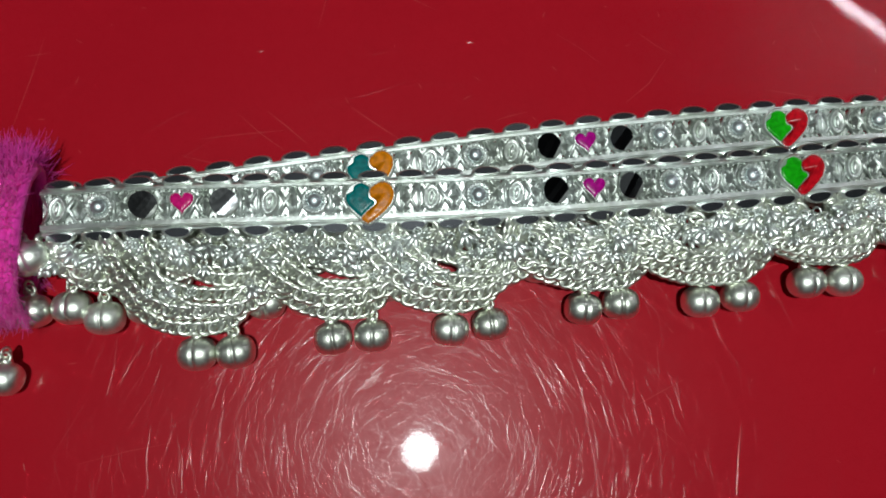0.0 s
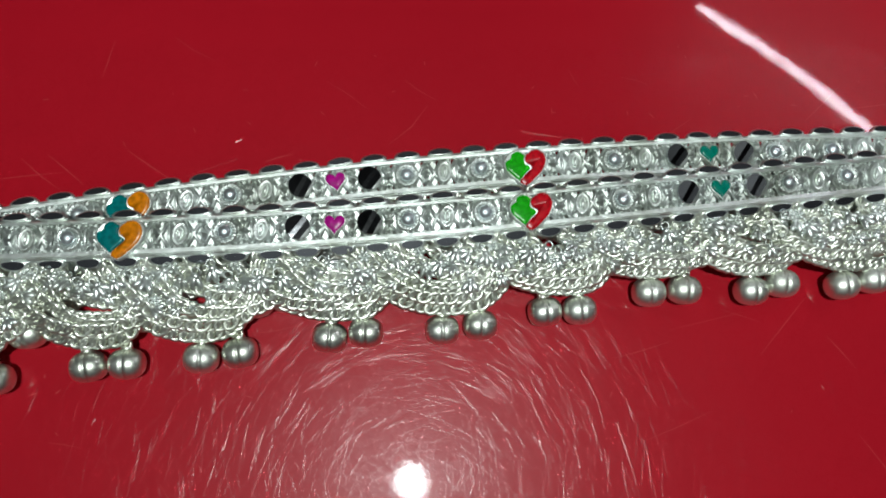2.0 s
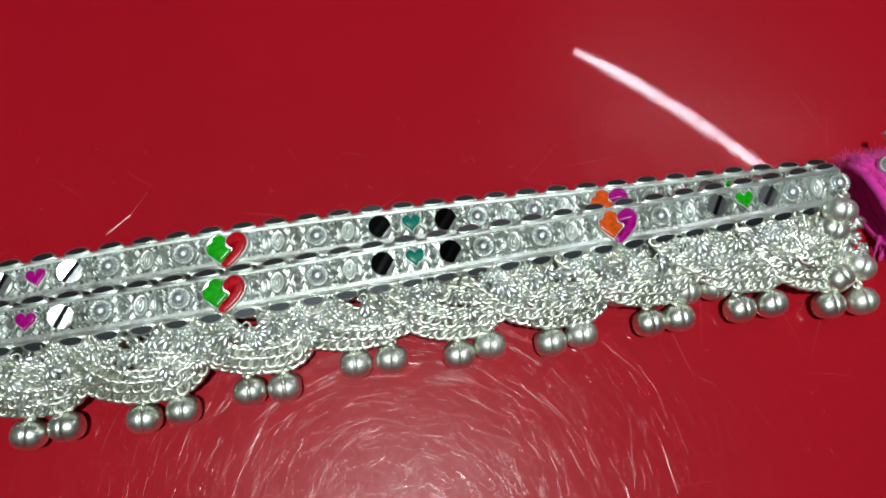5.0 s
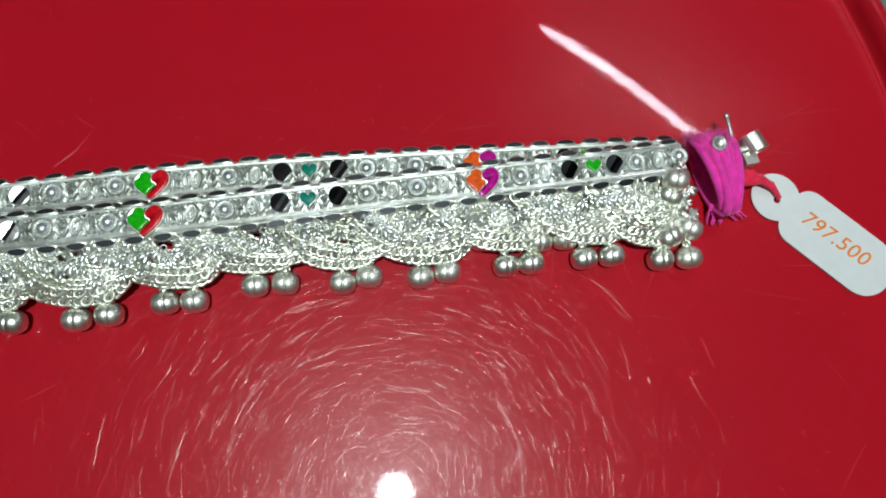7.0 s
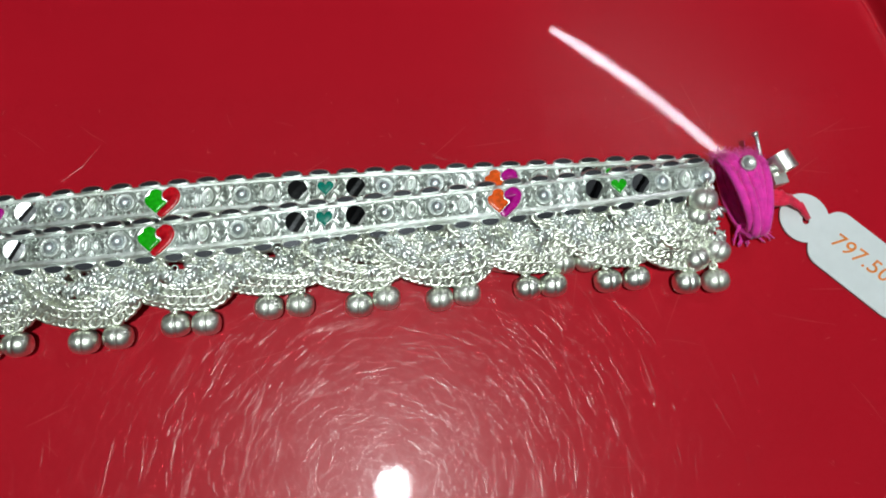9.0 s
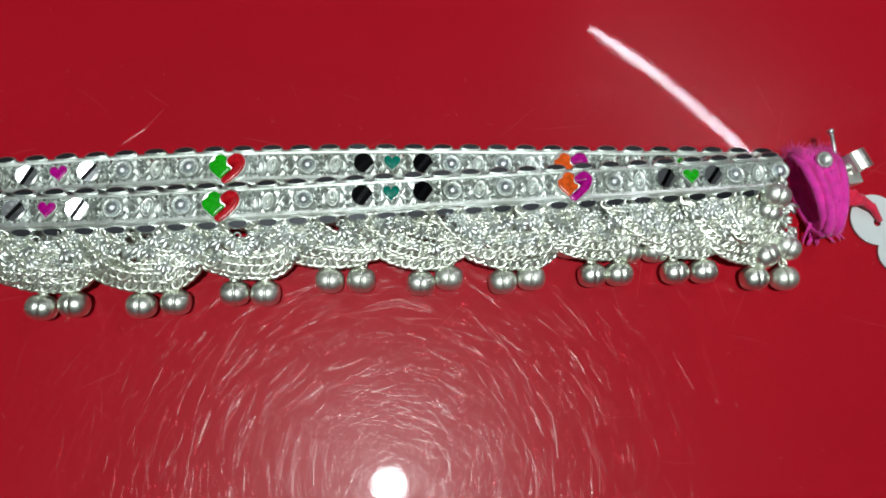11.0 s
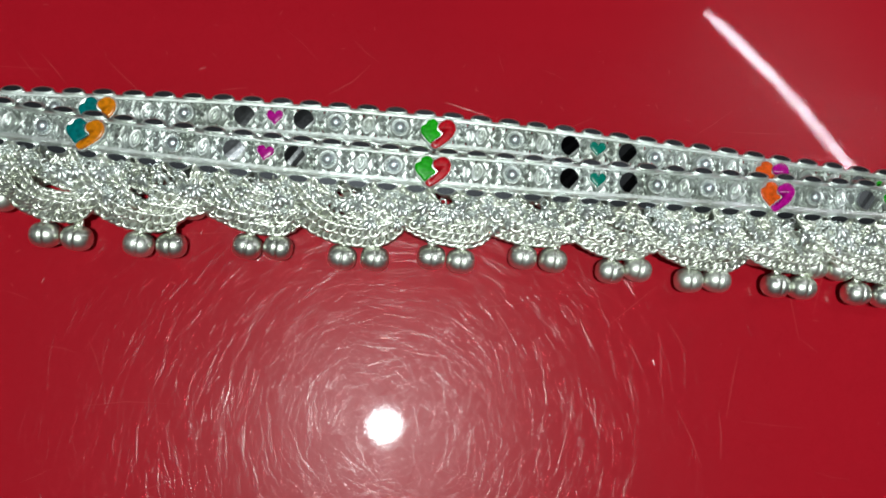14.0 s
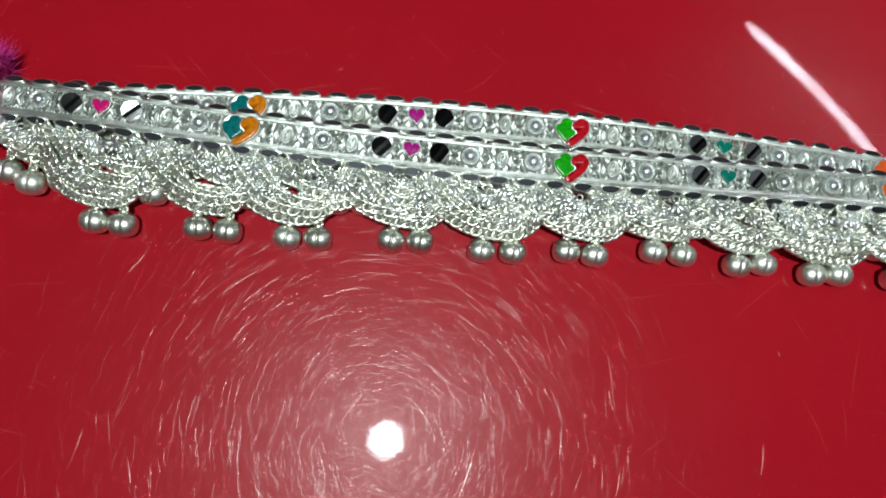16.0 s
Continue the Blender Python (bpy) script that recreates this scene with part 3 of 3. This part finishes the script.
def anklet(lay, bells, spare, label, bell_z, chain_z, seed):
    rng = random.Random(seed)
    t = thing("anklet", pose(0, 0, 0), label, "anklet", "pair of anklets")
    # two bevelled rails run along the face
    for side in (-1, 1):
        s = Soup()
        xs = np.linspace(-END, END, 181)
        prof = [(2.15, 0.35), (2.25, 0.72), (2.45, 0.78), (2.6, 0.55), (2.7, 0.58), (2.85, 0.42), (2.9, 0.2), (3.2, 0.1), (3.2, -0.2), (2.15, -0.2)]
        rows = []
        for x in xs:
            for v, h in prof:
                rows.append(lay.p(x, side * v - (0.45 if side < 0 and v > 2.4 else 0.0), h))
        n = len(prof)
        f = grid_faces(len(xs), n)
        f = f if side < 0 else [q[::-1] for q in f]
        s.add(rows, f)
        s.add([lay.p(-END, side * v, h) for v, h in prof], [tuple(range(n))])
        s.add([lay.p(END, side * v, h) for v, h in prof], [tuple(range(n))])
        part("rail", s.mesh("rail", SILVER, False), t)
    # pierced ground of the face: a solid middle, and bars out to the rails with openings between
    s = Soup()
    s.add([lay.p(x, v, h) for x in xs for v, h in ((-1.35, -0.2), (1.35, -0.2), (1.35, -0.4), (-1.35, -0.4))], [q[::-1] for q in grid_faces(len(xs), 4)])
    x = -END + 0.9
    while x < END:
        for v in (-1.8, 1.8):
            s.add(*box(-0.8 * MM, 0.8 * MM, -0.5 * MM, 0.5 * MM, -0.4 * MM, -0.18 * MM), lay.m(x, v))
        x += 2.6
    part("face_plate", s.mesh("face_plate", SILVER_GROUND, False), t)
    # a line of fine beads inside each rail
    bv, bf = ball((0.24 * MM, 0.24 * MM, 0.24 * MM), 6, 4)
    for side in (-1, 1):
        s = Soup()
        x = -END + 0.6
        while x < END:
            s.add(bv, bf, lay.m(x, side * 2.02, 0.32))
            x += 0.86
        part("milgrain", s.mesh("milgrain", SILVER), t)
    # crossed ribs between the rails
    s = Soup()
    x = -END + 1.3
    while x < END - 1.3:
        for a, b in ((-2.2, 2.2), (2.2, -2.2)):
            p, q = lay.p(x - 1.25, a, 0.0), lay.p(x + 1.25, b, 0.0)
            mid = (p + q) / 2 + Vector((0, 0, 0.25 * MM))
            s.add(*tube([p, mid, q], 0.33 * MM, 5))
        s.add(*tube([lay.p(x + 1.3, -2.2, 0), lay.p(x + 1.3, 0, 0.1), lay.p(x + 1.3, 2.2, 0)], 0.3 * MM, 5))
        x += 2.6
    part("rib_lattice", s.mesh("rib_lattice", SILVER), t)
    # scalloped edge
    n = 40
    for side in (-1, 1):
        for k in range(n):
            x = -END + 2.6 + (2 * END - 5.2) * k / (n - 1)
            m = lay.m(x, 3.42 if side > 0 else -3.85, 0.18 + rng.uniform(-0.04, 0.04), (180 if side < 0 else 0) + rng.uniform(-1.5, 1.5)) @ Matrix.Rotation(radians(-rng.uniform(4, 12)), 4, "X")
            lobe = part("edge_lobe", LOBE, t, m)
            part("cut", LOBE_CUT, lobe, None, "mirror-bright diamond cut")
    # motifs of the face
    taken = []
    for x, kind in stations():
        turn = rng.uniform(-6, 6)
        taken.append((x, 1.7))
        if kind == "r":
            ob = part("rosette", ROSETTE, t, lay.m(x, rng.uniform(-0.1, 0.1), 0.55, turn) @ Matrix.Diagonal((1.16, 1.16, 1.1, 1)))
            part("dome", DOME, ob, None, "polished dome")
        elif kind == "m":
            part("marquise", MARQUISE, t, lay.m(x, 0, 0.5, turn - 12) @ Matrix.Diagonal((1.15, 1.12, 1.1, 1)))
        else:
            ob = part("cut_disc", DISC, t, lay.m(x, 0, 0.5, turn) @ Matrix.Rotation(radians(rng.uniform(-3, 3)), 4, "X"))
            part("facet", FACET, ob, None, "dark mirror facets")
    for key, x in HEARTS.items():
        if key in SMALL_FILL:
            ob = part("heart", SMALL_HEART, t, lay.m(x, -0.1, 0.55, rng.uniform(-6, 6)), "small silver heart with %s enamel" % {"sea": "sea green"}.get(key, key))
            part("enamel", SMALL_FILL[key], ob)
            taken.append((x, 1.8))
        else:
            two = {"TO": ("teal", "amber"), "GR": ("green", "red"), "CP": ("coral", "plum")}[key]
            ob = part("heart", BIG_HEART, t, lay.m(x, -0.55, 0.75, rng.uniform(-9, -3)), "large silver heart with %s and %s enamel" % two)
            for c in two:
                part("enamel", BIG_FILL[c], ob, None, c + " enamel half")
            taken.append((x, 3.2))
    taken.sort()
    for (a, ra), (b, rb) in zip(taken, taken[1:]):
        part("stud", STUD, t, lay.m((a + ra + b - rb) / 2, 0, 0.35))
    # fringe: two swags of chain, charms and a pair of bells at each low point
    for i, (bx, by) in enumerate(bells):
        cx = bx + 2.8
        edge = lambda x: lay.p(max(-END, min(END, x)), -4.3, -0.7) / MM
        low = by + 3.3
        for width, share, shift in ((13.4, 1.0, -4.6), (12.6, 0.86, -4.2), (10.6, 0.64, -3.0), (8.2, 0.46, -2.4), (9.6, 0.5, 3.4), (11.4, 0.76, 1.8), (6.4, 0.34, -6.0)):
            a, b = edge(cx - width + shift + rng.uniform(-1.5, 1.5)), edge(cx + width + shift + rng.uniform(-1.5, 1.5))
            top = (a.y + b.y) / 2
            depth = top + (low - top) * (share if share == 1 else share + rng.uniform(-0.06, 0.06))
            z = chain_z + (0.9 if share < 1 else 0.0)
            s = Soup()
            chain_links(s, swag(a.x, a.y, a.z, b.x, b.y, b.z, depth, z, rng.uniform(1.2, 5.2) if shift < 0 else rng.uniform(-3, 1), rng), 1.40, i)
            part("chain_swag", rescale(s).mesh("chain_swag", SILVER_CHAIN), t)
        for dx in (-10.4, -8.0, -5.6, -3.1, -0.6, 1.9, 4.4, 6.9):
            e = edge(cx + dx)
            part("leaf_charm", LEAF, t, Matrix.Translation((e.x * MM, (e.y - 1.2 - rng.uniform(0, 2.4)) * MM, (e.z + rng.uniform(-0.4, 0.5)) * MM)) @ Matrix.Rotation(rng.uniform(-1.1, 1.1), 4, "Z") @ Matrix.Rotation(rng.uniform(-0.4, 1.0), 4, "X") @ Matrix.Scale(rng.uniform(0.75, 1.0), 4))
        for k in range(9):
            e = edge(cx - 9.5 + 2.2 * k + rng.uniform(-0.8, 0.8))
            drop = rng.uniform(2.6, max(3.2, (e.y - low) * 0.66))
            fall = drop / max(1.0, e.y - low)
            part("leaf_charm" if k % 3 else "blossom", LEAF if k % 3 else BLOSSOM, t, Matrix.Translation((e.x * MM, (e.y - drop) * MM, (e.z + (chain_z + 1.4 - e.z) * fall ** 0.7) * MM)) @ Matrix.Rotation(rng.uniform(-2.0, 2.0), 4, "Z") @ Matrix.Rotation(rng.uniform(-0.5, 0.5), 4, "X") @ Matrix.Scale(rng.uniform(0.62, 0.85), 4))
        for dx in (-11.8, -6.6, 3.0):
            e = edge(cx + dx)
            part("blossom", BLOSSOM, t, Matrix.Translation((e.x * MM, (e.y - 1.0) * MM, (e.z + 0.1) * MM)))
        for dx, dy in ((0.0, rng.uniform(-0.4, 0.2)), (5.9 + rng.uniform(-0.5, 0.5), rng.uniform(-0.2, 1.2))):
            m = Matrix.Translation(((bx + dx) * MM, (by + dy) * MM, (bell_z + rng.uniform(0, 0.05)) * MM)) @ Matrix.Rotation(rng.uniform(-0.14, 0.14), 4, "Z") @ Matrix.Rotation(rng.uniform(-0.12, 0.12), 4, "Y")
            bell = part("bell", BELL, t, m, "round pale silver bell")
            part("loop", BELL_LOOP, bell)
    for x, y, z in spare:
        bell = part("bell", BELL, t, Matrix.Translation((x * MM, y * MM, z * MM)) @ Matrix.Rotation(rng.uniform(-0.5, 0.5), 4, "Z"), "round pale silver bell")
        part("loop", BELL_LOOP, bell)
    return t


FRONT_BELLS = [(-115.5, -17.7), (-91.4, -24.5), (-71.6, -22.7), (-54.0, -22.1), (-33.5, -19.3), (-15.0, -18.9), (2.4, -16.1), (20.5, -13.6), (38.4, -13.6), (54.7, -13.3), (72.9, -11.1), (89.9, -10.4), (106.5, -11.4)]
BACK_BELLS = [(x + 6.5, BACK.y(x) - 16.4 + 0.8 * math.sin(x)) for x in (-111.5, -88, -70, -52, -34, -16, 2, 20, 38, 56, 74, 90)]
anklet(BACK, BACK_BELLS, [(108.5, -7.1, 4.2), (113.2, -5.3, 4.0)], "silver anklet with enamel hearts, lying behind and under its twin", 2.5, 2.3, 11)
anklet(FRONT, FRONT_BELLS, [(110.3, 4.6, 7.4), (109.4, 1.8, 5.0), (-114.7, -10.7, 6.2), (-119.0, -27.5, 2.5)], "silver anklet with enamel hearts and bell fringe, on the tray", 2.5, 4.4, 5)


# ---- yarn ties, clasp and tag ----
def yarn_tie(cx, cy, cz, rx, ry, rz, turns, tail, fuzz, fluff, seed, label, waist=0.0):
    rng = random.Random(seed)
    t = thing("yarn_tie", pose(0, 0, 0), label, "yarn", "ties of the anklets")
    for k in range(turns):
        q = (k + 0.5) / turns
        pts = []
        wob, fat, sag = rng.uniform(-0.9, 0.9), rng.uniform(0.80, 1.04), rng.uniform(-0.7, 0.5)
        for a in np.linspace(0, 2 * np.pi, 29):
            e = 1 + rng.uniform(-0.03, 0.03)
            x = cx + rx * (2 * q - 1) * (1 + waist * 0.5 * (math.cos(a) - 0.7)) - waist * 1.6 * math.cos(a)
            pts.append(((x + wob * math.sin(a) + 0.5 * math.cos(a)) * MM, (cy + sag + ry * fat * e * math.cos(a)) * MM, max(0.8, cz + rz * fat * e * math.sin(a)) * MM))
        s = Soup()
        s.add(*tube(pts, (0.86 + rng.uniform(-0.1, 0.2)) * MM, 7))
        part("strand", s.mesh("strand", YARN), t)
    for k in range(tail[2]):
        s = Soup()
        x, y, z = cx + rng.uniform(-rx, rx) * 0.6, cy - ry * 0.8, cz * 0.7
        pts = []
        dx, dy = rng.uniform(-0.5, 0.5) + tail[0], tail[1] + rng.uniform(-0.2, 0.2)
        for j in range(8):
            pts.append(((x + dx * j + rng.uniform(-0.2, 0.2)) * MM, (y + dy * j) * MM, max(0.6, z - 0.4 * j) * MM))
        s.add(*tube(pts, 0.32 * MM, 5, np.linspace(1, 0.5, 8)))
        part("tail", s.mesh("tail", YARN), t)
    s = Soup()
    for k in range(fuzz):
        a, q = rng.uniform(0, 2 * math.pi), rng.uniform(-1.1, 1.1)
        base = Vector((cx + rx * q * (1 + waist * 0.5 * (math.cos(a) - 0.7)) - waist * 1.6 * math.cos(a), cy + ry * math.cos(a), cz + rz * math.sin(a)))
        out = Vector((rng.uniform(-0.9, 0.9), math.cos(a) + rng.uniform(-0.8, 0.8), math.sin(a) + rng.uniform(-0.5, 0.5)))
        curl = Vector((rng.uniform(-1, 1), rng.uniform(-1, 1), rng.uniform(-1, 1)))
        ln = rng.uniform(0.5, 1.0) * fluff * (1.0 + 0.9 * max(0.0, math.cos(a)))
        pts = [base + out * (ln * j / 4) + curl * (0.9 * (j / 4) ** 2) for j in range(5)]
        s.add(*tube([(p.x * MM, p.y * MM, max(0.25, p.z) * MM) for p in pts], 0.05 * MM, 3, [1, 1, 0.9, 0.7, 0.4]))
    part("fuzz", s.mesh("fuzz", YARN), t, None, "loose magenta fibres")
    return t


yarn_tie(121.0, 6.7, 5.0, 3.9, 8.2, 3.8, 17, (0.25, -0.40, 22), 3000, 0.75, 3, "magenta woollen yarn wound round the clasp end of the anklets", 0.8)
yarn_tie(-121.0, -7.5, 5.0, 5.5, 11.0, 4.4, 14, (-0.3, 0.2, 3), 8000, 1.9, 4, "fluffy magenta woollen yarn wound round the far end of the anklets")


def clasp():
    t = thing("clasp", pose(0.0046, -0.0003, 0), "polished silver screw clasp at the end of the anklets", "clasp")
    a = np.linspace(0.25, 2 * np.pi - 0.1, 26)
    s = Soup()
    rows = []
    for q in a:
        for r, w in ((2.5, -1.9), (2.5, 1.9), (2.05, 1.9), (2.05, -1.9)):
            rows.append((r * math.cos(q) * MM, w * MM, r * math.sin(q) * MM))
    s.add(rows, grid_faces(len(a), 4) + [(0, 1, 2, 3), tuple(range(len(rows) - 4, len(rows)))[::-1]])
    part("strip_loop", s.mesh("strip_loop", SILVER_BELL, False), t, pose(0.1258, 0.0138, 0.0042, -2, 0, 24) @ Matrix.Scale(1.08, 4))
    s = Soup()
    s.add(*box(-0.0017, 0.0017, -0.0016, 0.0016, -0.0014, 0.0014))
    part("block", s.mesh("block", SILVER_BELL, False), t, pose(0.1243, 0.0105, 0.0036, 0, 8, 12))
    s = Soup()
    s.add(*tube([(0.1208, 0.0125, 0.0048), (0.1202, 0.0160, 0.0060), (0.1196, 0.0195, 0.0066)], 0.00045, 8))
    s.add(*tube([(0.1195, 0.0192, 0.0066), (0.1194, 0.0196, 0.0067), (0.1193, 0.0200, 0.0067)], 0.0007, 8))
    part("pin", s.mesh("pin", SILVER), t)
    s = Soup()
    s.add(*tube([(0.116, 0.0110, 0.0052), (0.1195, 0.0116, 0.0052), (0.1250, 0.0125, 0.0042)], 0.0011, 8))
    part("bar", s.mesh("bar", SILVER), t)
    s = Soup()
    s.add(ROSETTE.vertices and [tuple(v.co) for v in ROSETTE.vertices], [tuple(p.vertices) for p in ROSETTE.polygons])
    part("rosette", s.mesh("rosette", SILVER), t, pose(0.1154, 0.0121, 0.0094, 6, 4, 10))
    return t


clasp()


def price_tag():
    turn = -43.0
    t = thing("price_tag", pose(0.1356, 0.0020, 0.0, 0, 0, turn), "white card price tag with orange handwriting, tied to the clasp", "tag")
    out = []
    r, w, ln, c = 5.6, 7.1, 30.4, 6.2
    sh = 4.0
    arcs = []
    for cx, cy, a0, rad in ((3.6 + sh, sh - w, 180, sh), (ln - c, c - w, 270, c), (ln - c, w - c, 0, c), (3.6 + sh, w - sh, 90, sh)):
        for k in range(11):
            a = radians(a0 + 9 * k)
            q = (cx + rad * math.cos(a), cy + rad * math.sin(a))
            if math.hypot(*q) > r * 1.01:
                arcs.append(q)
    a1 = math.atan2(arcs[-1][1], arcs[-1][0]) + 0.03
    for a in np.linspace(a1, 2 * math.pi - a1, 24):
        out.append((r * math.cos(a), r * math.sin(a)))
    out += arcs
    hole = [(0.6 + 0.8 * math.cos(a), -0.4 + 0.8 * math.sin(a)) for a in np.linspace(0, 2 * math.pi, 14, endpoint=False)]
    n, k = len(out), len(hole)
    flat = out + hole
    tris = [tuple(f) for f in tessellate_polygon([[Vector((*q, 0)) for q in out], [Vector((*q, 0)) for q in hole]])]
    v = np.array([(x, y, z) for z in (0.35, 0.75) for x, y in flat])
    m = n + k
    faces = []
    for f in tris:
        p, q, o = (Vector(flat[i]) for i in f)
        f = f if (q - p).cross(o - p) > 0 else f[::-1]
        faces += [tuple(i + m for i in f), f[::-1]]
    for first, count, flip in ((0, n, 1), (n, k, -1)):
        for i in range(count):
            a, z = first + i, first + (i + 1) % count
            faces.append((a, z, z + m, a + m)[::flip])
    s = Soup()
    s.add(v * MM, faces)
    part("card", s.mesh("card", TAG_WHITE, False), t)
    curve = bpy.data.curves.new("handwriting", "FONT")
    curve.body, curve.size, curve.extrude, curve.shear = "797.500", 5.0 * MM, 0.00001, 0.22
    curve.align_x, curve.align_y, curve.space_character = "CENTER", "CENTER", 1.06
    curve.offset = 0.00002
    curve.materials.append(INK)
    ob = new("handwriting", curve)
    ob.parent = t
    ob.matrix_basis = pose(15.6 * MM, 0.7 * MM, 0.79 * MM, 0, 0, 2)
    tagged(ob, "orange handwritten number 797.500")
    rng = random.Random(8)
    s = Soup()
    for k in range(9):
        j = lambda e: rng.uniform(-e, e)
        inv = Matrix.Rotation(radians(-turn), 4, "Z") @ Matrix.Translation((-0.1356, -0.0020, 0))
        pts = [inv @ Vector(q) for q in ((0.1262 + j(0.001), 0.0052 + j(0.0016), 0.0035), (0.1285 + j(0.0008), 0.0058 + j(0.0016), 0.0042), (0.1320 + j(0.0006), 0.0056 + j(0.001), 0.0026), (0.1346, 0.0042 + j(0.0006), 0.0018), (0.1362, 0.0016, 0.0010))]
        s.add(*tube([tuple(q) for q in pts], 0.00062, 7))
    part("thread", s.mesh("thread", RED_THREAD), t, None, "red cotton thread through the hole")


price_tag()
